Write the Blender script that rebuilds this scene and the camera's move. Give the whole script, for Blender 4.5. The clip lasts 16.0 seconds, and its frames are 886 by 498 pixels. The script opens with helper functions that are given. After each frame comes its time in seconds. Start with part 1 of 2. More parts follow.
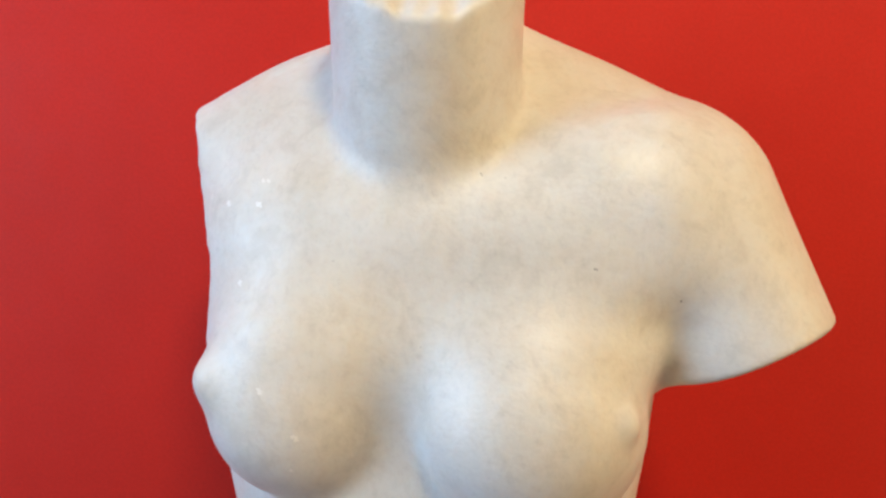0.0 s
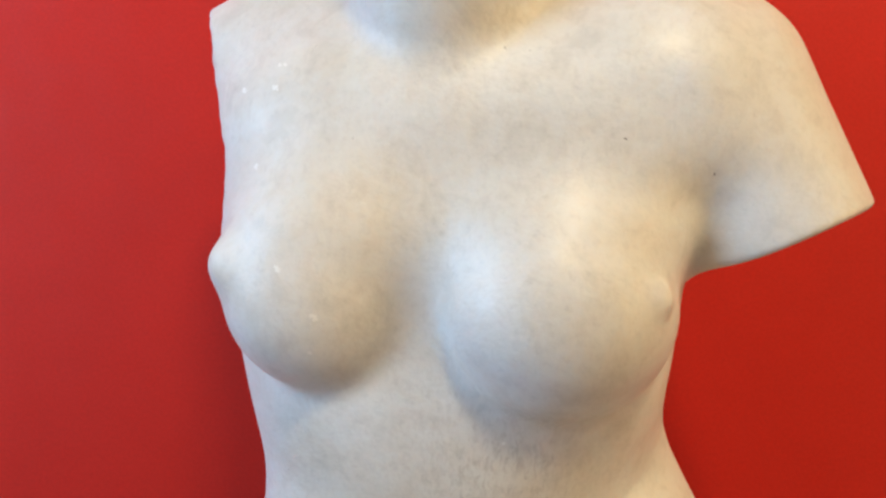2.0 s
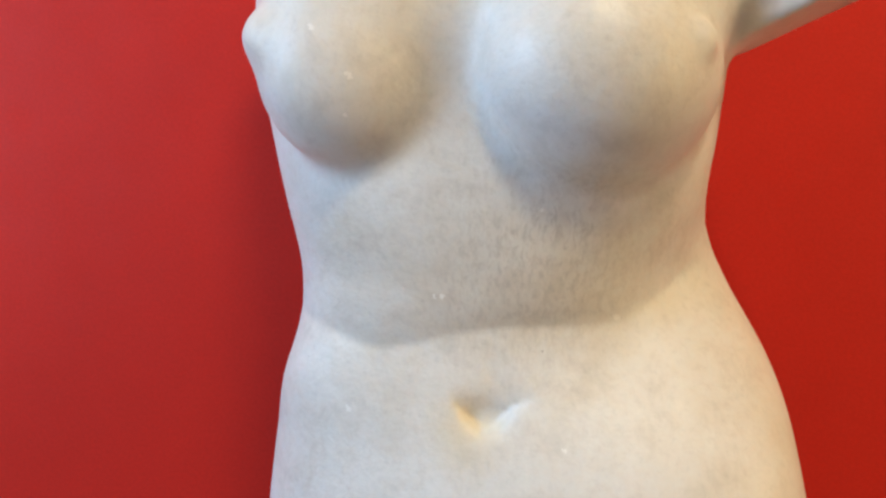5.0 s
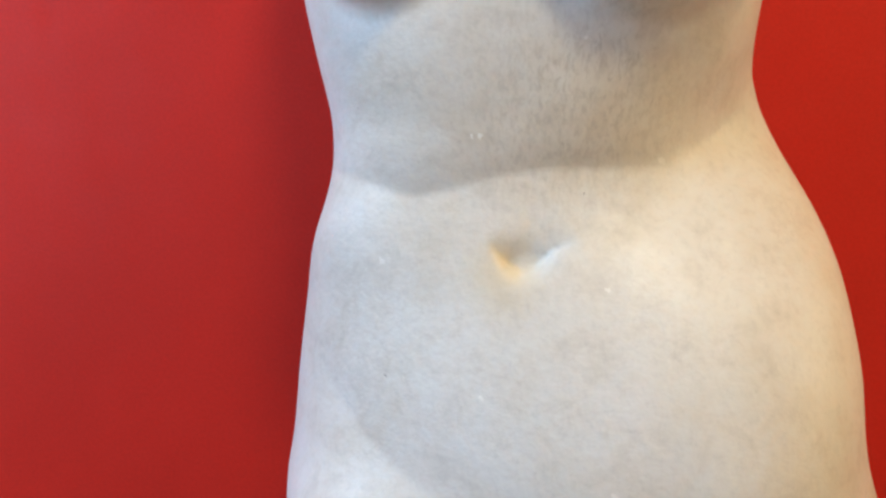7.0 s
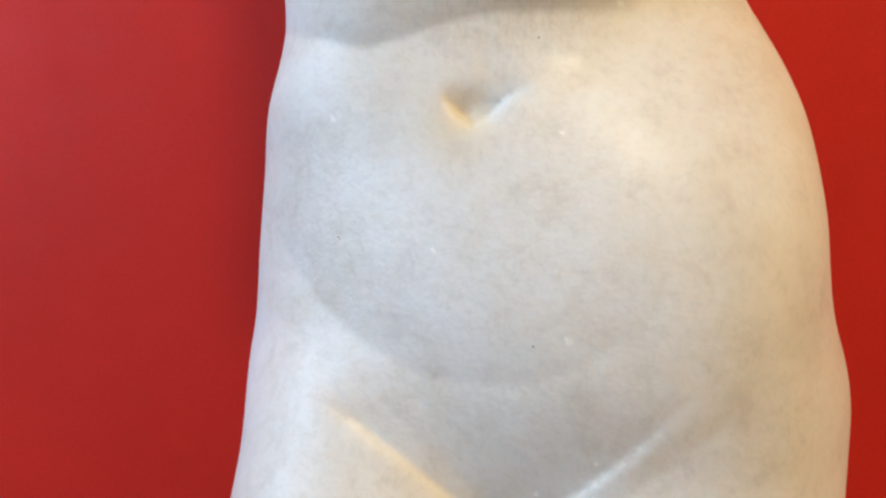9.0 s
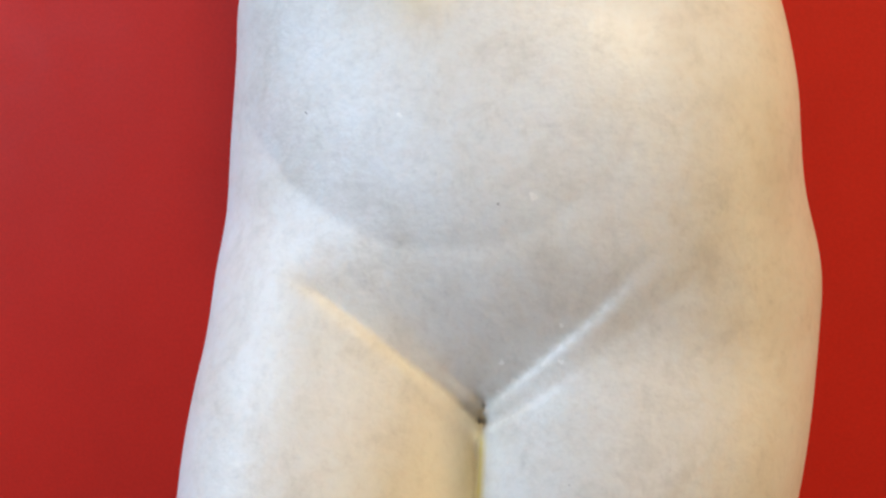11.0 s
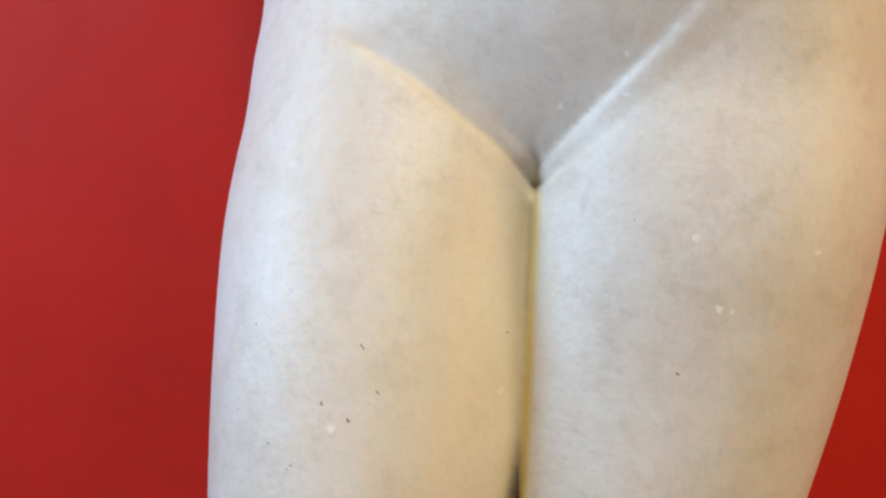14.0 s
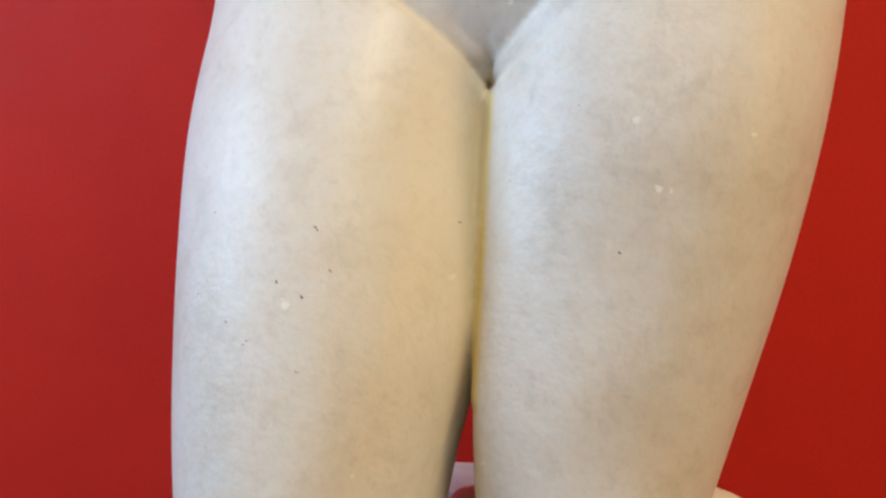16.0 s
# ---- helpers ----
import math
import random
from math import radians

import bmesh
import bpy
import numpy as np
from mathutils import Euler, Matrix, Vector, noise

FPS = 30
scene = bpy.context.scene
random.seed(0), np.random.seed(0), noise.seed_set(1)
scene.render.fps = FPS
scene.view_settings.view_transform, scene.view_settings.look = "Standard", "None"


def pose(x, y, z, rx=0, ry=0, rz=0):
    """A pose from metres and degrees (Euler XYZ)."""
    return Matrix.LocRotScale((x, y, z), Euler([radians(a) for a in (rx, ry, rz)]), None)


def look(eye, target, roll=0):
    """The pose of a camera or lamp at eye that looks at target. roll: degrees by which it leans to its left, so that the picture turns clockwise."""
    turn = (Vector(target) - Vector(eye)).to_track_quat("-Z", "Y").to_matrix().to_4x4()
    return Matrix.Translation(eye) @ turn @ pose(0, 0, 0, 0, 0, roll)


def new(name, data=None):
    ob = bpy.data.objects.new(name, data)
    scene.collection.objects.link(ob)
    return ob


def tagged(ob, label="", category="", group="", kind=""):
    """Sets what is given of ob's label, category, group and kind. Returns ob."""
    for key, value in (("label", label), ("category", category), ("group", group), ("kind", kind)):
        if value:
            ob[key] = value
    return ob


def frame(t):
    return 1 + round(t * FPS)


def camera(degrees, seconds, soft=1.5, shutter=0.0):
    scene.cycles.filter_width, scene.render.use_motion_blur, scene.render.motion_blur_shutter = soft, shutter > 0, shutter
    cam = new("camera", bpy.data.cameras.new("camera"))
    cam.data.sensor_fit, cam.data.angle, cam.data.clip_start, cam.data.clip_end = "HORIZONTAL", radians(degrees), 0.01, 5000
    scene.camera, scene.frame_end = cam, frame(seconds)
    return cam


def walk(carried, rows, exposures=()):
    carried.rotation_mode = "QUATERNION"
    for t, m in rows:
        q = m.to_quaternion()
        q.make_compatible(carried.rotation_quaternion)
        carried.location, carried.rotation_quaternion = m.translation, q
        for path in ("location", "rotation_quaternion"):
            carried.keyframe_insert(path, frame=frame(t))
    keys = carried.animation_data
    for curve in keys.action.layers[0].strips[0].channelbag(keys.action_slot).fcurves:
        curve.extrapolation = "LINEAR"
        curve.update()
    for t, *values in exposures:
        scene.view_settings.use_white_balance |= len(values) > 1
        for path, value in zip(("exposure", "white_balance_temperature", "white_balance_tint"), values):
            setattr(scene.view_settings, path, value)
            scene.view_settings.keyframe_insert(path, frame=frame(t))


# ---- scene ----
cam = camera(64.2, 16.0, 2.5)
PATH = [
    (0, (0.0176, 0.0147, 1.5078), (-0.0074, 2.0145, 1.4951), 0.41),
    (0.5, (0.0135, 0.0204, 1.4851), (-0.0195, 2.0200, 1.5088), 0.45),
    (1, (0.0100, 0.0232, 1.4751), (-0.0362, 2.0226, 1.4787), 0.33),
    (1.5, (0.0101, 0.0247, 1.4565), (-0.0387, 2.0241, 1.4584), 0.30),
    (2, (0.0089, 0.0286, 1.4328), (-0.0385, 2.0281, 1.4316), 0.20),
    (2.5, (0.0072, 0.0257, 1.4187), (-0.0393, 2.0251, 1.4013), 0.18),
    (3, (0.0076, 0.0302, 1.3926), (-0.0698, 2.0283, 1.3498), 0.07),
    (5.5, (0.0043, 0.0336, 1.2804), (-0.1378, 2.0279, 1.2290), -0.59),
    (6, (-0.0042, 0.0344, 1.2546), (-0.1604, 2.0272, 1.1880), -0.72),
    (6.5, (-0.0058, 0.0352, 1.2392), (-0.1917, 2.0250, 1.1607), -0.64),
    (7, (-0.0101, 0.0436, 1.2191), (-0.1859, 2.0336, 1.1232), -0.51),
    (7.5, (-0.0099, 0.0461, 1.2059), (-0.1810, 2.0351, 1.0846), -0.73),
    (8, (-0.0072, 0.0484, 1.1785), (-0.2148, 2.0348, 1.0722), -1.08),
    (8.5, (0.0028, 0.0516, 1.1617), (-0.2027, 2.0363, 1.0241), -1.08),
    (9, (0.0177, 0.0559, 1.1471), (-0.1662, 2.0399, 0.9743), -1.16),
    (11.5, (0.0327, 0.0570, 1.0426), (-0.1369, 2.0443, 0.8947), -0.61),
    (12, (0.0275, 0.0618, 1.0191), (-0.1540, 2.0471, 0.8588), -0.39),
    (12.5, (0.0189, 0.0639, 1.0009), (-0.1893, 2.0453, 0.8263), -0.37),
    (13, (0.0077, 0.0649, 0.9836), (-0.2338, 2.0408, 0.7900), -0.38),
    (13.5, (0.0093, 0.0657, 0.9644), (-0.2454, 2.0378, 0.7507), -0.58),
    (14, (0.0162, 0.0663, 0.9469), (-0.2288, 2.0358, 0.6991), -0.91),
    (14.5, (0.0244, 0.0636, 0.9353), (-0.2094, 2.0314, 0.6648), -1.00),
    (15, (0.0378, 0.0606, 0.9226), (-0.1738, 2.0296, 0.6426), -1.08),
    (15.5, (0.0422, 0.0579, 0.9054), (-0.1885, 2.0222, 0.6079), -1.30),
    (16, (0.0401, 0.0505, 0.8980), (-0.1947, 2.0159, 0.6115), -0.93),
]
walk(cam, [(t, look(eye, target, roll)) for t, eye, target, roll in PATH], exposures=[(0, -0.19), (7, -0.12), (12, -0.05), (16, -0.04)])

# ---- light ----
world = bpy.data.worlds.new("world")
scene.world = world
world.use_nodes = True
wn, wl = world.node_tree.nodes, world.node_tree.links
sky = wn.new("ShaderNodeTexSky")
sky.sky_type, sky.sun_disc, sky.sun_elevation, sky.sun_rotation = "NISHITA", False, radians(40), radians(200)
wl.new(sky.outputs[0], wn["Background"].inputs[0])
wn["Background"].inputs[1].default_value = 0.08


def area_lamp(name, eye, target, sx, sy, power, colour):
    data = bpy.data.lights.new(name, "AREA")
    data.shape, data.size, data.size_y, data.energy, data.color = "RECTANGLE", sx, sy, power, colour
    ob = new(name, data)
    ob.matrix_world = look(eye, target)
    return ob


WALL_Y = 0.75
# x, y, watts; the second is a fill added to warm the right side
LAMPS = ((0.38, -0.80, 29), (1.50, -0.80, 12))
area_lamp("window_daylight", (-1.88, -0.40, 1.95), (0.0, 0.40, 1.20), 1.05, 1.3, 54, (0.45, 0.685, 1.0))
# added warm light from the right, its source unseen
area_lamp("unseen_warm_light", (2.48, -0.60, 1.60), (0.0, 0.30, 1.10), 0.8, 1.9, 27, (1.0, 0.70, 0.35))
for lamp_x, lamp_y, watts in LAMPS:
    area_lamp("ceiling_spot_light", (lamp_x, lamp_y, 2.93), (0.0, 0.5, 1.1), 0.34, 0.34, watts, (1.0, 0.81, 0.49))


# ---- materials ----
def material(name):
    m = bpy.data.materials.new(name)
    m.use_nodes = True
    t = m.node_tree
    return m, t.nodes, t.links, t.nodes["Principled BSDF"]


def noise_node(n, l, coord, scale, detail=4.0, rough=0.55, distort=0.0):
    t = n.new("ShaderNodeTexNoise")
    t.inputs["Scale"].default_value, t.inputs["Detail"].default_value = scale, detail
    t.inputs["Roughness"].default_value, t.inputs["Distortion"].default_value = rough, distort
    l.new(coord, t.inputs["Vector"])
    return t.outputs["Fac"]


def ramp_node(n, l, fac, stops):
    r = n.new("ShaderNodeValToRGB")
    e = r.color_ramp.elements
    e[0].position, e[0].color = stops[0][0], (*stops[0][1], 1)
    e[1].position, e[1].color = stops[-1][0], (*stops[-1][1], 1)
    for p, c in stops[1:-1]:
        e.new(p).color = (*c, 1)
    l.new(fac, r.inputs[0])
    return r.outputs["Color"]


def mix_node(n, l, fac, a, b, mode="MIX"):
    m = n.new("ShaderNodeMix")
    m.data_type, m.blend_type = "RGBA", mode
    for value, socket in ((fac, m.inputs[0]), (a, m.inputs[6]), (b, m.inputs[7])):
        if isinstance(value, (int, float)):
            socket.default_value = value
        elif isinstance(value, tuple):
            socket.default_value = (*value, 1)
        else:
            l.new(value, socket)
    return m.outputs[2]


def bump_node(n, l, height, strength, distance, normal=None):
    b = n.new("ShaderNodeBump")
    b.inputs["Strength"].default_value, b.inputs["Distance"].default_value = strength, distance
    l.new(height, b.inputs["Height"])
    if normal:
        l.new(normal, b.inputs["Normal"])
    return b.outputs["Normal"]


def grey(v):
    return (v, v, v)


def spots_node(n, l, coord, scale, size):
    """Sparse round specks: 1 inside, 0 outside."""
    v = n.new("ShaderNodeTexVoronoi")
    v.inputs["Scale"].default_value = scale
    l.new(coord, v.inputs["Vector"])
    near = ramp_node(n, l, v.outputs["Distance"], [(size * 0.6, grey(1)), (size, grey(0))])
    pick = n.new("ShaderNodeSeparateColor")
    l.new(v.outputs["Color"], pick.inputs[0])
    few = ramp_node(n, l, pick.outputs[0], [(0.80, grey(0)), (0.82, grey(1))])
    return mix_node(n, l, 1.0, near, few, "MULTIPLY")


# places (x, z) on the front of the torso chipped white, given a painted highlight, or pitted dark
# those near x -0.11, z 1.54 are glossy highlights painted as white marks
CHIPS_GLINTS = [(-0.0245, 1.2654), (-0.0298, 1.2659), (-0.0734, 1.3933), (-0.0775, 1.3727), (-0.0946, 1.4208), (0.0353, 1.3172), (0.093, 0.9095), (0.1099, 0.8749), (0.1039, 0.8761), (0.0634, 0.9973),
         (0.0483, 1.0653), (0.0632, 0.9782), (0.0311, 0.9743), (0.1502, 0.9014), (-0.0768, 0.823), (-0.043, 0.7411), (0.0011, 0.8298), (0.0172, 0.7309), (0.084, 1.2506), (-0.0245, 1.112), (-0.1298, 1.5341), (-0.1054, 1.5484), (-0.1062, 1.5327), (-0.1008, 1.5479), (-0.1157, 1.4827), (0.0478, 1.1758), (-0.0881, 1.1901)]
PITS = [(0.0346, 1.5509), (-0.0817, 1.5587), (0.1009, 1.4938), (0.1526, 1.4756), (-0.0538, 1.4971), (0.0853, 0.845), (0.0048, 0.8571), (-0.0692, 0.7917), (-0.069, 0.8267), (-0.096, 0.8054),
        (-0.0858, 1.1175), (0.0307, 1.0617), (0.0368, 1.2309), (-0.0979, 0.8037), (-0.0817, 0.8334), (-0.1087, 0.8134), (-0.1297, 0.8245), (-0.0636, 0.8588), (-0.1224, 0.8662), (-0.0554, 0.8385), (-0.0690, 0.8264)]


def math_node(n, l, op, a, b):
    m = n.new("ShaderNodeMath")
    m.operation = op
    for value, socket in ((a, m.inputs[0]), (b, m.inputs[1])):
        if isinstance(value, (int, float)):
            socket.default_value = value
        else:
            l.new(value, socket)
    return m.outputs[0]


def marks_node(n, l, flat, places, sizes):
    """1 inside uneven marks at the given places, 0 outside."""
    best = None
    for k, (x, z) in enumerate(places):
        v = n.new("ShaderNodeVectorMath")
        v.operation = "DISTANCE"
        l.new(flat, v.inputs[0])
        v.inputs[1].default_value = (x, 0, z)
        d = math_node(n, l, "DIVIDE", v.outputs["Value"], sizes[k % len(sizes)])
        best = d if best is None else math_node(n, l, "MINIMUM", best, d)
    return ramp_node(n, l, best, [(0.55, grey(1)), (0.95, grey(0))])


def plaster(name, tint=(1, 1, 1)):
    m, n, l, b = material(name)
    co = n.new("ShaderNodeTexCoord").outputs["Object"]

    def shade(r, g, bl):
        return (r * tint[0], g * tint[1], bl * tint[2])

    # clouds of warmer and greyer plaster, a finer mottle, then grain
    col = ramp_node(n, l, noise_node(n, l, co, 8, 5, 0.6, 0.6), [(0.32, shade(0.67, 0.635, 0.56)), (0.50, shade(0.725, 0.71, 0.66)), (0.70, shade(0.75, 0.745, 0.715))])
    mottle = ramp_node(n, l, noise_node(n, l, co, 45, 5, 0.65, 0.5), [(0.33, (0.90, 0.885, 0.87)), (0.48, (0.99, 0.975, 0.965)), (0.56, (0.985, 0.99, 1.0)), (0.72, (1.03, 1.03, 1.03))])
    col = mix_node(n, l, 1.0, col, mottle, "MULTIPLY")
    grain = ramp_node(n, l, noise_node(n, l, co, 190, 6, 0.7, 0.3), [(0.28, grey(0.90)), (0.47, grey(0.99)), (0.72, grey(1.02))])
    col = mix_node(n, l, 1.0, col, grain, "MULTIPLY")
    # grey wear in short upright strokes, thickest over the pit of the stomach
    stretch = n.new("ShaderNodeMapping")
    stretch.inputs["Scale"].default_value = (1.0, 1.0, 0.45)
    l.new(co, stretch.inputs["Vector"])
    stain = ramp_node(n, l, noise_node(n, l, co, 13, 6, 0.7, 0.8), [(0.52, grey(0)), (0.78, grey(0.75))])
    spot = n.new("ShaderNodeVectorMath")
    spot.operation = "DISTANCE"
    l.new(co, spot.inputs[0])
    spot.inputs[1].default_value = (0.03, 0.46, 1.285)
    rubbed = ramp_node(n, l, spot.outputs["Value"], [(0.02, grey(0.95)), (0.085, grey(0))])
    where = mix_node(n, l, 1.0, stain, rubbed, "ADD")
    fine = ramp_node(n, l, noise_node(n, l, stretch.outputs[0], 260, 4, 0.65, 0.4), [(0.47, grey(0)), (0.66, grey(1.0))])
    worn = mix_node(n, l, 1.0, where, fine, "MULTIPLY")
    col = mix_node(n, l, worn, col, shade(0.56, 0.535, 0.485))
    # marks of their own
    parts = n.new("ShaderNodeSeparateXYZ")
    l.new(co, parts.inputs[0])
    wob = noise_node(n, l, co, 330, 3, 0.6)
    flat = n.new("ShaderNodeCombineXYZ")
    l.new(math_node(n, l, "ADD", parts.outputs[0], math_node(n, l, "MULTIPLY", math_node(n, l, "SUBTRACT", wob, 0.5), 0.006)), flat.inputs[0])
    l.new(math_node(n, l, "ADD", parts.outputs[2], math_node(n, l, "MULTIPLY", math_node(n, l, "SUBTRACT", wob, 0.5), -0.005)), flat.inputs[2])
    light = marks_node(n, l, flat.outputs[0], CHIPS_GLINTS, [0.0022, 0.0017, 0.0026, 0.0015])
    dark = marks_node(n, l, flat.outputs[0], PITS, [0.0008, 0.0006, 0.0009])
    front = ramp_node(n, l, parts.outputs[1], [(0.50, grey(1)), (0.54, grey(0))])
    light = mix_node(n, l, 1.0, light, front, "MULTIPLY")
    dark = mix_node(n, l, 1.0, dark, front, "MULTIPLY")
    specks = spots_node(n, l, co, 60, 0.04)
    col = mix_node(n, l, light, col, (0.84, 0.82, 0.76))
    col = mix_node(n, l, dark, col, (0.2, 0.175, 0.15))
    col = mix_node(n, l, math_node(n, l, "MULTIPLY", specks, 0.45), col, (0.2, 0.18, 0.15))
    # the yellowed mould joint where the thighs meet
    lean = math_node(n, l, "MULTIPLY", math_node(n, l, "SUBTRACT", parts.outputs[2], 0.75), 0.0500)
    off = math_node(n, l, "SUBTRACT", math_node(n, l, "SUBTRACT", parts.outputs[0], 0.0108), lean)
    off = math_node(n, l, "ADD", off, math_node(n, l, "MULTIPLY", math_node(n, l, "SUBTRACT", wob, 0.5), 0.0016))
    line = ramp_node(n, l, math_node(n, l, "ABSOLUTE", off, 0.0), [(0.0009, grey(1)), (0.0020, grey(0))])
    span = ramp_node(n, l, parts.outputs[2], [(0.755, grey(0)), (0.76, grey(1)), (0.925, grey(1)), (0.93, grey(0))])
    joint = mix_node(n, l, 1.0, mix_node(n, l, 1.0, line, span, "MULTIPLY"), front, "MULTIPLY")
    # warm light on the left thigh, painted in as a yellow tint
    warm_tint = ramp_node(n, l, math_node(n, l, "ADD", off, 0.1), [(0.0, grey(0)), (0.06, grey(0.28)), (0.098, grey(0.5)), (0.103, grey(0.05)), (0.12, grey(0))])
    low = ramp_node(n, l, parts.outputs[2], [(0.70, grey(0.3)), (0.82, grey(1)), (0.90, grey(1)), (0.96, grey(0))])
    warm_tint = mix_node(n, l, 1.0, mix_node(n, l, 1.0, warm_tint, low, "MULTIPLY"), front, "MULTIPLY")
    col = mix_node(n, l, warm_tint, col, (0.68, 0.63, 0.40))
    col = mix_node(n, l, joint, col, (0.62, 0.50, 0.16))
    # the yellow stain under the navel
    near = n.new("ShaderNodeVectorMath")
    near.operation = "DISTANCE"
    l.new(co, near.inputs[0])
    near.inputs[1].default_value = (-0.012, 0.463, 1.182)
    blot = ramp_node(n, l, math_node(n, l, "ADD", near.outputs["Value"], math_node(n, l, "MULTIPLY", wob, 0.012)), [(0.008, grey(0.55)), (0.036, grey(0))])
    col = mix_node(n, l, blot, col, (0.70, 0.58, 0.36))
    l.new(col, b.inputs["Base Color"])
    rough = ramp_node(n, l, noise_node(n, l, co, 75, 5, 0.7), [(0.3, grey(0.36)), (0.7, grey(0.58))])
    l.new(rough, b.inputs["Roughness"])
    b.inputs["Specular IOR Level"].default_value = 0.36
    b.inputs["Coat Weight"].default_value, b.inputs["Coat Roughness"].default_value = 0.16, 0.30
    b.inputs["Subsurface Weight"].default_value = 0.06
    b.inputs["Subsurface Radius"].default_value = (0.006, 0.004, 0.003)
    b.inputs["Subsurface Scale"].default_value = 1.0
    nrm = bump_node(n, l, noise_node(n, l, co, 38, 4, 0.55), 0.30, 0.004)
    nrm = bump_node(n, l, noise_node(n, l, co, 170, 4, 0.6), 0.20, 0.0016, nrm)
    nrm = bump_node(n, l, light, -0.4, 0.0010, nrm)
    l.new(nrm, b.inputs["Normal"])
    return m


def paint(name, colour, rough=0.5, spread=0.06, scale=5.0):
    m, n, l, b = material(name)
    co = n.new("ShaderNodeTexCoord").outputs["Object"]
    lo, hi = tuple(c * (1 - spread) for c in colour), tuple(c * (1 + spread) for c in colour)
    a = ramp_node(n, l, noise_node(n, l, co, scale, 5, 0.6), [(0.3, lo), (0.7, hi)])
    g = ramp_node(n, l, noise_node(n, l, co, 260, 5, 0.7), [(0.3, grey(0.90)), (0.7, grey(1.06))])
    l.new(mix_node(n, l, 1.0, a, g, "MULTIPLY"), b.inputs["Base Color"])
    r = ramp_node(n, l, noise_node(n, l, co, 24, 4, 0.6), [(0.3, grey(rough - 0.05)), (0.7, grey(rough + 0.05))])
    l.new(r, b.inputs["Roughness"])
    b.inputs["Specular IOR Level"].default_value = 0.2
    nrm = bump_node(n, l, noise_node(n, l, co, 420, 3, 0.6), 0.25, 0.0008)
    nrm = bump_node(n, l, noise_node(n, l, co, 30, 3, 0.5), 0.10, 0.003, nrm)
    l.new(nrm, b.inputs["Normal"])
    return m


PLASTER = plaster("aged_plaster", (1.0, 0.995, 0.97))
RED = paint("red_wall_paint", (0.55, 0.0195, 0.0105), 0.66)
PALE = paint("grey_wall_paint", (0.55, 0.54, 0.52), 0.6)
FLOOR = paint("grey_floor", (0.18, 0.155, 0.13), 0.4, 0.2, 2.0)
PEDESTAL = paint("white_pedestal_paint", (0.70, 0.69, 0.66), 0.5)
METAL = paint("white_enamel", (0.75, 0.75, 0.73), 0.35)


# ---- the room ----
def box(bm, lo, hi):
    vs = [bm.verts.new((x, y, z)) for z in (lo[2], hi[2]) for y in (lo[1], hi[1]) for x in (lo[0], hi[0])]
    for f in ((0, 2, 3, 1), (4, 5, 7, 6), (0, 1, 5, 4), (2, 6, 7, 3), (0, 4, 6, 2), (1, 3, 7, 5)):
        bm.faces.new([vs[i] for i in f])


def mesh_object(name, bm, mat, bevel=0.0):
    if bevel:
        bmesh.ops.bevel(bm, geom=bm.edges[:], offset=bevel, segments=2, affect="EDGES")
    me = bpy.data.meshes.new(name)
    bm.to_mesh(me)
    bm.free()
    me.materials.append(mat)
    return new(name, me)


def slab(name, lo, hi, mat, label, category):
    bm = bmesh.new()
    box(bm, lo, hi)
    return tagged(mesh_object(name, bm, mat), label, category, kind="structure")


X0, X1, Y0, TOP = -2.0, 2.6, -2.6, 3.0
slab("wall_north", (X0 - 0.2, WALL_Y, 0), (X1 + 0.2, WALL_Y + 0.2, TOP), RED, "smooth satin wall painted deep red", "wall")
slab("wall_south", (X0 - 0.2, Y0 - 0.2, 0), (X1 + 0.2, Y0, TOP), PALE, "plain pale grey plastered gallery wall", "wall")
slab("floor", (X0 - 0.2, Y0 - 0.2, -0.2), (X1 + 0.2, WALL_Y + 0.2, 0), FLOOR, "plain grey-brown gallery floor", "floor")
slab("ceiling", (X0 - 0.2, Y0 - 0.2, TOP), (X1 + 0.2, WALL_Y + 0.2, TOP + 0.2), PALE, "plain pale grey ceiling", "ceiling")
# the wall with the window that lets the daylight in
wy0, wy1, wz0, wz1 = -0.95, 0.15, 1.25, 2.70
bm = bmesh.new()
box(bm, (X0 - 0.2, Y0, 0), (X0, wy0, TOP))
box(bm, (X0 - 0.2, wy1, 0), (X0, WALL_Y, TOP))
box(bm, (X0 - 0.2, wy0, 0), (X0, wy1, wz0))
box(bm, (X0 - 0.2, wy0, wz1), (X0, wy1, TOP))
tagged(mesh_object("wall_west", bm, PALE), "plain pale grey plastered wall with a window", "wall", kind="structure")
# the wall with an unseen opening, added to let warm light in from the right
dy0, dy1, dz1 = -1.15, 0.0, 2.6
bm = bmesh.new()
box(bm, (X1, Y0, 0), (X1 + 0.2, dy0, TOP))
box(bm, (X1, dy1, 0), (X1 + 0.2, WALL_Y, TOP))
box(bm, (X1, dy0, dz1), (X1 + 0.2, dy1, TOP))
tagged(mesh_object("wall_east", bm, PALE), "plain pale grey plastered wall with an opening added for warm light", "wall", kind="structure")
# unseen wall that closes the added opening
slab("wall_behind_opening", (X1 + 0.9, dy0 - 0.6, 0), (X1 + 1.0, dy1 + 0.6, TOP), PALE, "plain pale grey unseen wall behind the added opening", "wall")

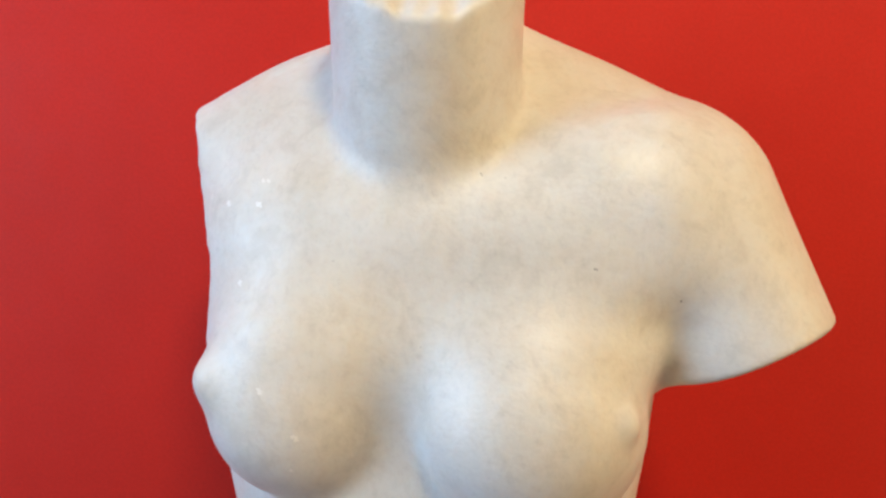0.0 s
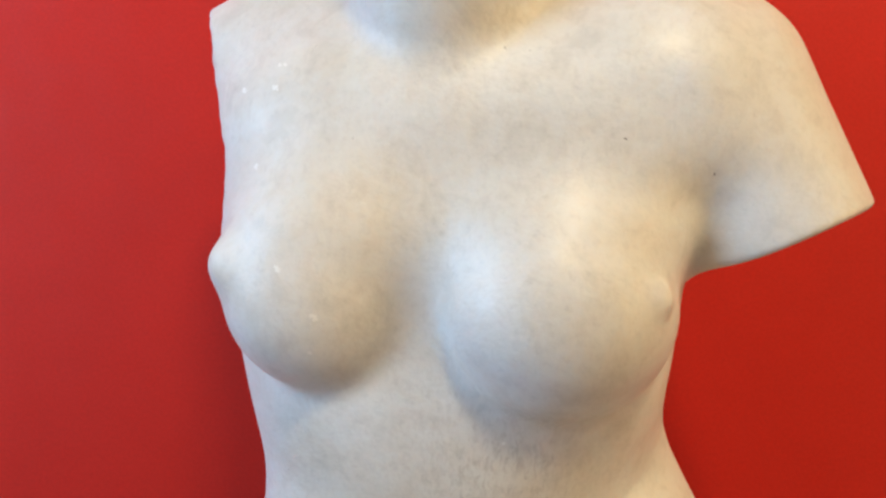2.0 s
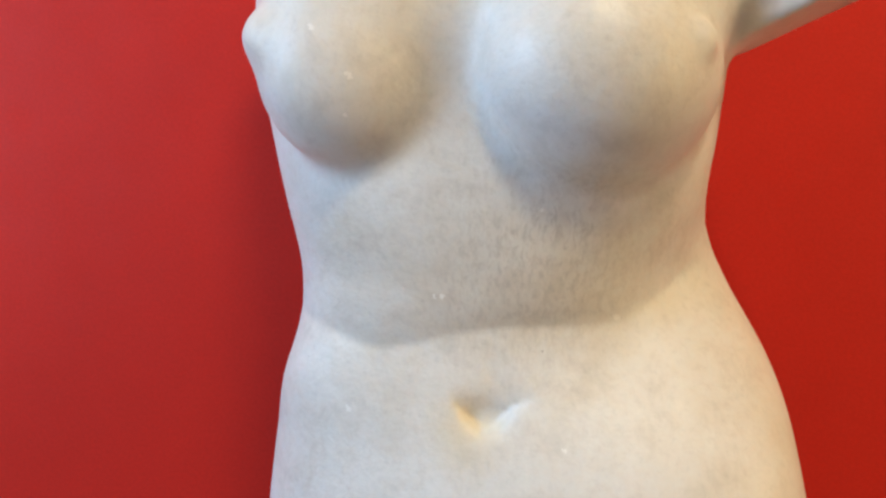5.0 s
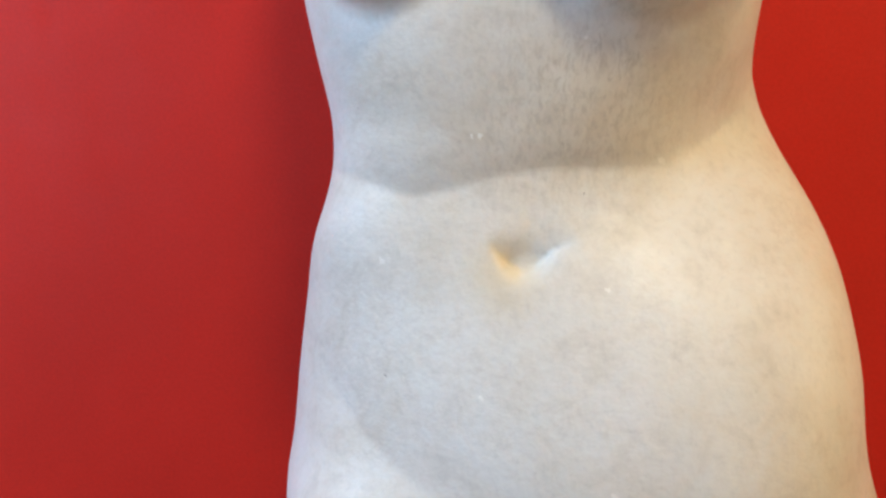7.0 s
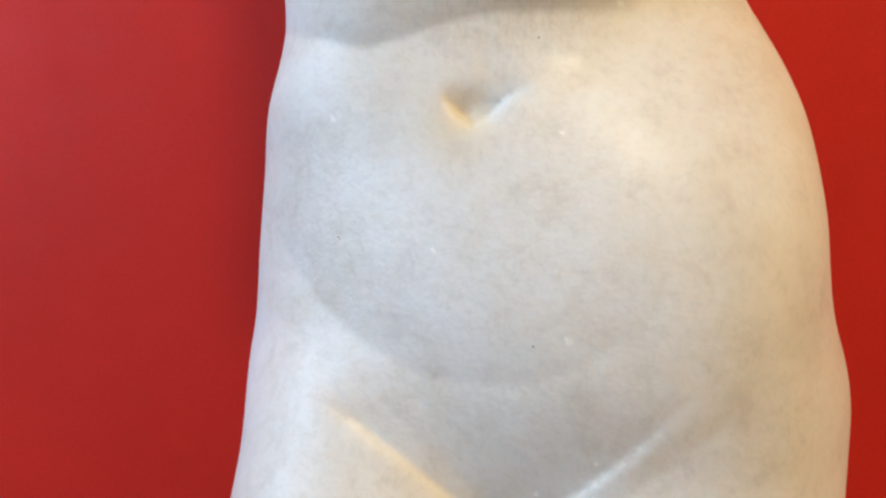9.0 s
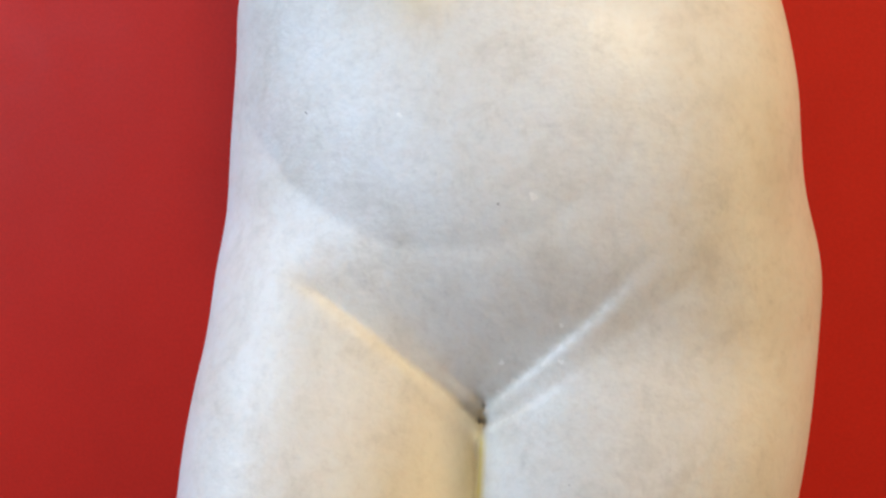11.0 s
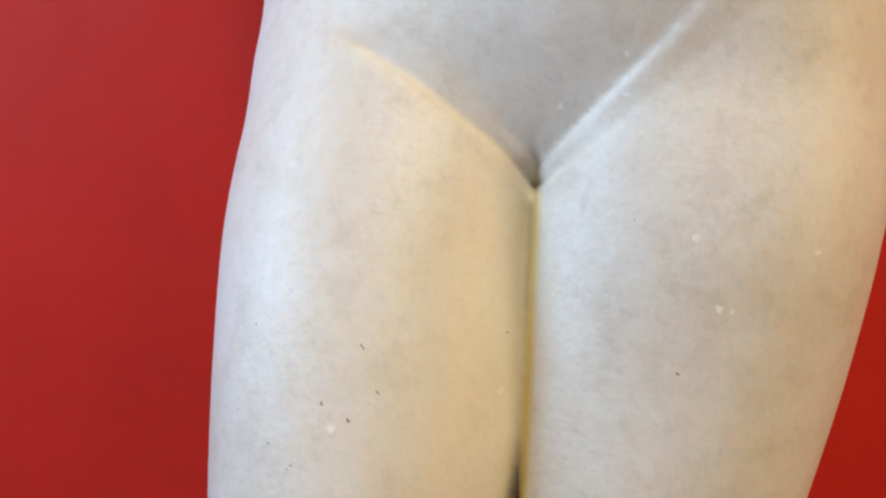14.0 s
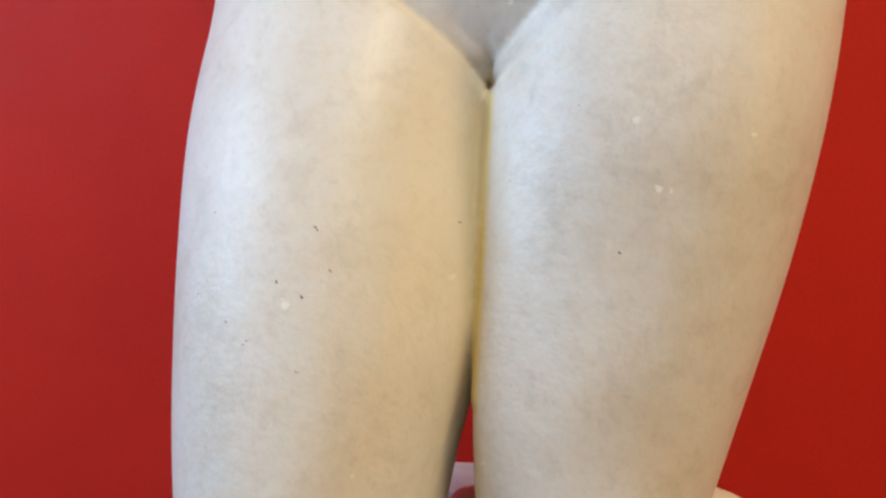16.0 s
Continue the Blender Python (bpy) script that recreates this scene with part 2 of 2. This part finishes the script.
# ---- the statue's form: sections by height, then smaller masses ----
FORM = dict(
    rib_c=[-0.0113, -0.0024, 0.0037, 0.0032, 0.0007, -0.0011, 0.003, 0.0087],
    rib_a=[0.0999, 0.1237, 0.1448, 0.1569, 0.1649, 0.1659, 0.1562, 0.1427],
    rib_f=[0.4725, 0.4595, 0.4476, 0.4458, 0.4406, 0.436, 0.4449, 0.4679],
    rib_b=[0.6297, 0.6307, 0.6312, 0.6313, 0.6303, 0.6288, 0.6282, 0.628],
    pel_c=[-0.0107, -0.0006, 0.0091, 0.0188, 0.0229, 0.0266, 0.027, 0.0286],
    pel_a=[0.1962, 0.1974, 0.1989, 0.1974, 0.1859, 0.1689, 0.1452, 0.1228],
    pel_f=[0.4632, 0.4516, 0.4424, 0.4412, 0.451, 0.4686, 0.4913, 0.5142],
    pel_b=[0.6908, 0.6849, 0.677, 0.6651, 0.6498, 0.6307, 0.6092, 0.5864],
    ll_c=[-0.0849, -0.085, -0.0854, -0.0841, -0.0812, -0.073, -0.0599],
    ll_a=[0.0741, 0.0802, 0.0861, 0.0903, 0.0936, 0.0928, 0.0877],
    ll_f=[0.33, 0.3429, 0.3585, 0.3819, 0.4154, 0.4485, 0.48],
    ll_b=[0.5602, 0.5758, 0.5912, 0.6062, 0.6208, 0.6353, 0.6502],
    rl_c=[0.0482, 0.0756, 0.104, 0.1267, 0.142, 0.1504, 0.1545],
    rl_a=[0.0744, 0.0732, 0.0713, 0.0721, 0.0745, 0.0781, 0.0821],
    rl_f=[0.3849, 0.3902, 0.3955, 0.4009, 0.4067, 0.4224, 0.4382],
    rl_b=[0.5705, 0.5866, 0.6024, 0.6175, 0.6321, 0.6461, 0.6596],
    bl=[-0.0748, 0.4753, 1.409, 0.065, 0.0494, 0.066],
    br=[0.0674, 0.4643, 1.398, 0.074, 0.0693, 0.07],
    neck=[0.0006, 0.5156, 1.52, 0.0619, 0.0006, 0.446, 1.72, 0.062],
    nip=[-0.1315, 0.452, 1.423, 0.1175, 0.4175, 1.406],
    pl=[-0.0549, 0.5181, 1.455, 0.0599, 0.05, 0.065],
    pr=[0.1345, 0.4712, 1.5054, 0.0856, 0.0471, 0.0653],
    sh=[-0.0006, 0.5582, 1.579, 0.0713, 0.1674, 0.5132, 1.548, 0.057],
    shl=[0.0005, 0.5607, 1.577, 0.0649, -0.1618, 0.5625, 1.572, 0.0405],
    arm=[0.1655, 0.5035, 1.532, 0.0705, 0.2288, 0.484, 1.397, 0.0593],
    turn=[-0.1131],
    tr=[0.0402, 0.5454, 1.65, 0.03, 0.1578, 0.5318, 1.568, 0.0401],
    tl=[-0.0375, 0.5517, 1.64, 0.0232, -0.1302, 0.5614, 1.586, 0.0315],
    pturn=[-0.1997, -0.3377, -0.4486, -0.386, -0.2598, -0.0159, 0.0439, -0.0628],
    cut=[-0.149],
    armcut=[0.2377, 1.454, 0.3054],
)
def spline(z, zk, vk):
    zk=np.asarray(zk,float); vk=np.asarray(vk,float)
    m=np.gradient(vk,zk); z=np.clip(z,zk[0],zk[-1])
    i=np.clip(np.searchsorted(zk,z,side='right')-1,0,len(zk)-2)
    h=zk[i+1]-zk[i]; t=(z-zk[i])/h
    return (2*t**3-3*t**2+1)*vk[i]+(t**3-2*t**2+t)*h*m[i]+(3*t**2-2*t**3)*vk[i+1]+(t**3-t**2)*h*m[i+1]
def smin(a,b,k):
    h=np.clip(0.5+0.5*(b-a)/k,0,1); return b+(a-b)*h-k*h*(1-h)
def smax(a,b,k): return -smin(-a,-b,k)
def tube(P,zk,cx,a,yf,yb,n=2.2,turn=0.0,lean=0.0):
    x,y,z=P
    c=spline(z,zk,cx); a=spline(z,zk,a); f=spline(z,zk,yf); b=spline(z,zk,yb)
    c=c+lean; a=a+np.abs(lean)
    by=(b-f)/2; u=(x-c); v=(y-(f+b)/2)
    u,v=u*np.cos(turn)+v*np.sin(turn),v*np.cos(turn)-u*np.sin(turn)
    u=np.abs(u/a)+1e-6; v=np.abs(v/by)+1e-6
    q=(u**n+v**n)**(1/n)
    g=q**(1-n)*np.sqrt((u**(n-1)/a)**2+(v**(n-1)/by)**2)
    return (q-1)/g
def ellipsoid(P,c,r,rz=0.0,ry=0.0):
    x,y,z=P[0]-c[0],P[1]-c[1],P[2]-c[2]
    if rz: x,y=x*np.cos(rz)+y*np.sin(rz),y*np.cos(rz)-x*np.sin(rz)
    if ry: x,z=x*np.cos(ry)+z*np.sin(ry),z*np.cos(ry)-x*np.sin(ry)
    k0=np.sqrt((x/r[0])**2+(y/r[1])**2+(z/r[2])**2)+1e-6
    k1=np.sqrt((x/r[0]**2)**2+(y/r[1]**2)**2+(z/r[2]**2)**2)+1e-6
    return k0*(k0-1)/k1
def cone(P,a,b,ra,rb,flat=1.0):
    a=np.asarray(a,float); b=np.asarray(b,float); d=b-a
    w=[P[i]-a[i] for i in range(3)]
    t=np.clip((w[0]*d[0]+w[1]*d[1]+w[2]*d[2])/(d@d),0,1)
    e=[w[i]-t*d[i] for i in range(3)]
    return np.sqrt(e[0]**2+(e[1]/flat)**2+e[2]**2)-(ra+(rb-ra)*t)
RZ=[1.22,1.27,1.33,1.39,1.45,1.51,1.57,1.61]
PZ=[0.93,0.98,1.04,1.10,1.16,1.22,1.27,1.31]
LZ=[0.60,0.68,0.76,0.84,0.92,0.99,1.06]
RIM=[(-0.1313, 1.6193), (-0.1169, 1.6287), (-0.0955, 1.6381), (-0.0772, 1.6495)]
ARCH=[(-.150,1.270),(-.1219,1.2485),(-.0939,1.2386),(-.0703,1.2312),(-.041,1.2346),(-.0197,1.2413),(.0146,1.246),(.0487,1.2457),(.0877,1.2473),(.1114,1.2613),(.150,1.292)]
BELLY=[(-0.1600, 1.1450), (-0.1223, 1.0984), (-0.0996, 1.0751), (-0.0712, 1.0555), (-0.0351, 1.0407), (0.0014, 1.0378), (0.0320, 1.0421), (0.0610, 1.0556), (0.0834, 1.0712), (0.1060, 1.0950)]
GROIN_L=[(-.1030,1.0215),(-.0755,1.0097),(-.0484,.9921),(-.0230,.9718),(.0018,.9510),(.0191,.9297)]
GROIN_R=[(.0213,.9440),(.0443,.9681),(.0609,.9849),(.0793,1.0035),(.0967,1.0225),(.1180,1.0430)]
NAVEL=[(-.022,1.203),(-.0165,1.1981),(-.0097,1.1908),(-.0011,1.1839),(.0075,1.1864),(.0176,1.1965),(.034,1.206)]
def fold(x,z,line,depth,above,below,fade0=.02,fade1=.02):
    """How deep a fold along a line (x, z) cuts: gently from above, steeply from below."""
    best=np.full(x.shape,9.0); side=np.zeros(x.shape); along=np.zeros(x.shape); run=0.0
    for (x0,z0),(x1,z1) in zip(line,line[1:]):
        dx,dz=x1-x0,z1-z0; L=np.hypot(dx,dz)
        t=np.clip(((x-x0)*dx+(z-z0)*dz)/L**2,0,1)
        ex,ez=x-x0-t*dx,z-z0-t*dz; d=np.hypot(ex,ez); near=d<best
        best=np.where(near,d,best); side=np.where(near,np.sign(dx*ez-dz*ex),side); along=np.where(near,run+t*L,along); run+=L
    ends=np.clip(along/fade0 if fade0 else 1,0,1)*np.clip((run-along)/fade1 if fade1 else 1,0,1)
    side=np.where((along<=0)|(along>=run),-1,side)
    ends=ends*ends*(3-2*ends)
    w=np.where(side>0,above,below)
    return depth*ends*np.exp(-best/w)
def ease(t):
    t=np.clip(t,0,1); return t*t*(3-2*t)
def body(P,p,detail=True):
    x,y,z=P
    rib=tube(P,RZ,p['rib_c'],p['rib_a'],p['rib_f'],p['rib_b'],2.3,p['turn'][0])
    rib=smax(rib,.8*(z-1.565-.024*np.exp(-((x-.005)/.07)**2))-.6*(y-.45),.06); rib=smax(rib,1.232-z,.035)
    pel=tube(P,PZ,p['pel_c'],p['pel_a'],p['pel_f'],p['pel_b'],2.3,spline(z,PZ,p['pturn']))
    pel=smax(pel,z-1.315,.02); pel=smax(pel,.72*(.924+.96*np.clip(x-.0213,0,.078)-z),.02); pel=smax(pel,.8*(.910+.74*np.clip(.0191-x,0,.130)-z),.024)
    d=smin(rib,pel,.035)
    for b in (p['pl'],p['pr']): d=smin(d,ellipsoid(P,b[:3],b[3:]),.045)
    top=ease((z-1.385)/.07); bl=p['bl']; br=p['br']
    pair=smin(ellipsoid(P,bl[:3],bl[3:],.25),ellipsoid(P,br[:3],br[3:],.15),.034)
    d=smin(d,pair,.010+.038*top)
    s=p['sh']; d=smin(d,cone(P,s[:3],s[4:7],s[3],s[7]),.04)
    s=p['shl']; d=smin(d,cone(P,s[:3],s[4:7],s[3],s[7]),.04)
    for s in (p['tr'],p['tl']): d=smin(d,cone(P,s[:3],s[4:7],s[3],s[7]),.035)
    s=p['arm']; arm=cone(P,s[:3],s[4:7],s[3],s[7])
    c=p['armcut']; arm=smax(arm,((c[1]-z)+(x-c[0])*c[2]-.010*np.exp(-((x-c[0]+.075)/.05)**2))/np.hypot(1,c[2]),.004)
    d=smin(d,arm,.012+.030*ease((z-1.47)/.07)*np.clip((.48-y)/.03,0,1)*ease((.185-x)/.05)); d=d-.004*np.exp(-((x-.100)/.030)**2-((z-1.572)/.030)**2)*np.clip((.505-y)/.04,0,1)
    rough=.0012*np.sin(47*y+53*z)+.0008*np.sin(133*z-95*y+1)*np.sin(31*z)+.0006*np.sin(310*z+170*y)*np.sin(67*z+1)
    d=smax(d,p['cut'][0]-.25*(z-1.5)*(z>1.5)-x-np.where(z<1.45,(1.45-z)*.8,0)+(rough if detail else 0),.006)
    s=p['neck']; nk=cone(P,s[:3],s[4:7],s[3],s[7])
    chip=.0012*np.sin(75*x+1)+.001*np.sin(190*x+40*y)+.0008*np.sin(410*x-150*y)
    nk=smax(nk,.6*(z-1.640)-.8*(y-.413)+(chip if detail else 0),.004); nk=smax(nk,z-1.70,.01)
    d=smin(d,nk,.008+.03*np.clip((y-.49)/.06,0,1))
    mid=spline(z,[.66,.72,.75,.804,.856,.889,.93],[.0135,.0115,.0112,.0130,.0150,.0172,.0203])
    e=np.clip((z-.69)/.12,0,1); e=e*e*(3-2*e)
    ll=tube(P,LZ,p['ll_c'],p['ll_a'],p['ll_f'],p['ll_b'],2.1,0.0,.009*e); ll=smax(ll,z-1.08,.08); ll=smax(ll,x-mid+.31*np.maximum(.750-z,0),.006)
    rl=tube(P,LZ,p['rl_c'],p['rl_a'],p['rl_f'],p['rl_b'],2.1,0.0,-.034*ease((z-.645)/.125)); rl=smax(rl,z-1.08,.08); rl=smax(rl,mid-x,.006)
    w=np.clip((z-.765)/.04,0,1); legs=smin(ll,rl,.003+.007*w)
    side=np.clip((np.abs(x-.02)-.03)/.12,0,1)
    side=np.maximum(side,ease((z-.93)/.13)*.8); d=smin(d,legs,.014+.023*side*side*(3-2*side))
    d=d-.0016*np.exp(-((x-mid)/.0022)**2)*np.clip((z-.757)/.006,0,1)*np.clip((.930-z)/.006,0,1)*np.clip((.56-y)/.04,0,1)
    if detail:
        front=np.clip((.56-y)/.04,0,1)
        cut=fold(x,z,ARCH,.0042,.030,.022,.05,.04)+fold(x,z,BELLY,.0032,.036,.032,.05,.05)
        cut=cut+fold(x,z,GROIN_L,.0050,.028,.0020,.045,.0)+fold(x,z,GROIN_R,.0028,.028,.0020,.0,.06)
        cut=cut+fold(x,z,NAVEL,.008,.012,.0024,.022,.03)+.004*np.exp(-((x-.002)/.011)**2-((z-1.192)/.009)**2)+fold(x,z,RIM,.004,.004,.012,.02,.02)
        cut=cut+.004*np.exp(-((x-.148)/.020)**2-((z-1.460)/.020)**2)
        cut=cut+.0025*np.exp(-((x-.0195)/.004)**2-((z-.941)/.011)**2)
        d=d+cut*front
        b=p['nip']; d=smin(d,ellipsoid(P,b[:3],[.008,.008,.008]),.022); d=smin(d,ellipsoid(P,b[3:],[.006,.004,.006]),.012)
    return d


def gradient(q, e=0.0006):
    g = [solid([q[j] + (e if i == j else 0) for j in range(3)]) - solid([q[j] - (e if i == j else 0) for j in range(3)]) for i in range(3)]
    length = np.sqrt(g[0] ** 2 + g[1] ** 2 + g[2] ** 2) + 1e-9
    return [c / length for c in g], length / (2 * e)


def solid(q):
    """The statue with its rough base, as a field that is negative inside."""
    x, y, z = q
    d = body(q, FORM)
    lump = 0.004 * np.sin(55 * x + 30 * y) + 0.003 * np.sin(90 * z + 70 * x) + 0.002 * np.sin(160 * y - 120 * z)
    rock = ellipsoid(q, (0.165, 0.57, 0.548), (0.075, 0.07, 0.095)) + lump
    rock = np.minimum(rock, ellipsoid(q, (0.0, 0.56, 0.575), (0.03, 0.03, 0.062)) + 0.6 * lump)
    prop = np.maximum(np.maximum(np.abs(x - 0.0) - 0.06, np.abs(y - 0.64) - 0.03), z - 0.608)
    foot = np.maximum(np.maximum(np.abs(x - 0.0) - 0.19, np.abs(y - 0.51) - 0.13), z - 0.57) + lump
    d = smin(d, rock, 0.012)
    d = np.minimum(d, prop)
    d = smin(d, foot, 0.02)
    return np.maximum(d, BASE_Z - z)


BASE_Z = 0.52


def surface(lo, hi, h):
    """A net of quads over the zero of solid(), drawn tight onto it."""
    n = [int(math.ceil((b - a) / h)) + 1 for a, b in zip(lo, hi)]
    n = [int(math.ceil((k - 1) / 6)) * 6 + 1 for k in n]
    axes = [a + h * np.arange(k) for a, k in zip(lo, n)]
    coarse = [a[::6] for a in axes]
    rough = solid(np.meshgrid(*coarse, indexing="ij"))
    near = np.abs(rough) < 0.028
    cells = np.zeros([k - 1 for k in rough.shape], bool)
    for i in (0, 1):
        for j in (0, 1):
            for k in (0, 1):
                cells |= near[i : near.shape[0] - 1 + i, j : near.shape[1] - 1 + j, k : near.shape[2] - 1 + k]
    fine = np.zeros(n, bool)
    fill = np.ones(n, np.float32)
    big, inside = cells, (rough[:-1, :-1, :-1] < 0)
    for axis in range(3):
        big, inside = np.repeat(big, 6, axis), np.repeat(inside, 6, axis)
    fine[:-1, :-1, :-1] = big
    fill[:-1, :-1, :-1] = np.where(inside, -1, 1)
    at = np.nonzero(fine)
    fill[at] = solid([axes[i][at[i]] for i in range(3)])
    neg = fill < 0
    count = np.zeros([k - 1 for k in n], np.int8)
    corners = [(i, j, k) for i in (0, 1) for j in (0, 1) for k in (0, 1)]
    for i, j, k in corners:
        count += neg[i : n[0] - 1 + i, j : n[1] - 1 + j, k : n[2] - 1 + k]
    cut = np.nonzero((count > 0) & (count < 8))
    index = np.full(count.shape, -1, np.int64)
    index[cut] = np.arange(len(cut[0]))
    total, weight = np.zeros((3, len(cut[0]))), np.zeros(len(cut[0]))
    for a in corners:
        for axis in range(3):
            if a[axis]:
                continue
            b = tuple(v + (m == axis) for m, v in enumerate(a))
            fa, fb = (fill[tuple(c + o for c, o in zip(cut, w))] for w in (a, b))
            cross = (fa < 0) != (fb < 0)
            t = np.where(cross, fa / np.where(cross, fa - fb, 1), 0)
            for m in range(3):
                total[m] += cross * (a[m] + (t if m == axis else 0))
            weight += cross
    verts = [axes[m][cut[m]] + h * total[m] / weight for m in range(3)]
    for _ in range(3):
        g, slope = gradient(verts)
        step = np.clip(solid(verts) / np.maximum(slope, 0.3), -0.5 * h, 0.5 * h)
        verts = [v - 0.8 * step * c for v, c in zip(verts, g)]
    quads = []
    for axis in range(3):
        u, v = (axis + 1) % 3, (axis + 2) % 3
        lo_s, hi_s = [slice(1, -1)] * 3, [slice(1, -1)] * 3
        lo_s[axis], hi_s[axis] = slice(0, -1), slice(1, None)
        a, b = neg[tuple(lo_s)], neg[tuple(hi_s)]
        for first, flip in ((a & ~b, False), (~a & b, True)):
            e = [c + (0 if m == axis else 1) for m, c in enumerate(np.nonzero(first))]
            ring = []
            for du, dv in ((1, 1), (0, 1), (0, 0), (1, 0)):
                w = list(e)
                w[u], w[v] = e[u] - du, e[v] - dv
                ring.append(index[tuple(w)])
            quads.append(np.stack(ring[::-1] if flip else ring, 1))
    return np.stack(verts, 1), np.concatenate(quads)


verts, quads = surface((-0.262, 0.300, 0.508), (0.322, 0.742, 1.722), 0.0028)
quads = quads[(quads >= 0).all(1)]
me = bpy.data.meshes.new("statue")
me.from_pydata(verts.tolist(), [], quads.tolist())
me.materials.append(PLASTER)
me.polygons.foreach_set("use_smooth", np.ones(len(quads), bool))
me.update()
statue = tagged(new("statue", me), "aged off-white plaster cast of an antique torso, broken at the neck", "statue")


# ---- the pedestal under the statue ----
def pedestal(lo, hi):
    root = tagged(new("pedestal"), "plain white painted pedestal under the plaster torso", "pedestal")
    root.location = ((lo[0] + hi[0]) / 2, (lo[1] + hi[1]) / 2, 0)
    c = root.location
    for name, out, z0, z1 in (("foot", 0.0, 0.0, 0.08), ("body", -0.03, 0.08, hi[2] - 0.05), ("top", 0.0, hi[2] - 0.05, hi[2])):
        bm = bmesh.new()
        box(bm, (lo[0] - out - c.x, lo[1] - out - c.y, z0), (hi[0] + out - c.x, hi[1] + out - c.y, z1))
        mesh_object(name, bm, PEDESTAL, 0.003).parent = root
    return root


pedestal((-0.25, 0.28, 0), (0.25, 0.68, BASE_Z))


# ---- the ceiling lamps that light it, out of view; the right one is an added fill ----
def ceiling_lamp(x, y):
    root = tagged(new("ceiling_lamp"), "unseen small white round ceiling lamp", "lamp", "ceiling lamps")
    root.location = (x, y, TOP)
    bm = bmesh.new()
    rings = [[bm.verts.new((r * math.cos(a), r * math.sin(a), z)) for a in (2 * math.pi * i / 32 for i in range(32))] for r, z in ((0.26, 0.0), (0.26, -0.045), (0.235, -0.045), (0.23, -0.012))]
    for a, b in zip(rings, rings[1:]):
        for i in range(32):
            bm.faces.new((a[i], b[i], b[(i + 1) % 32], a[(i + 1) % 32]))
    mesh_object("housing", bm, METAL).parent = root
    return root


for lamp_x, lamp_y, watts in LAMPS:
    ceiling_lamp(lamp_x, lamp_y)
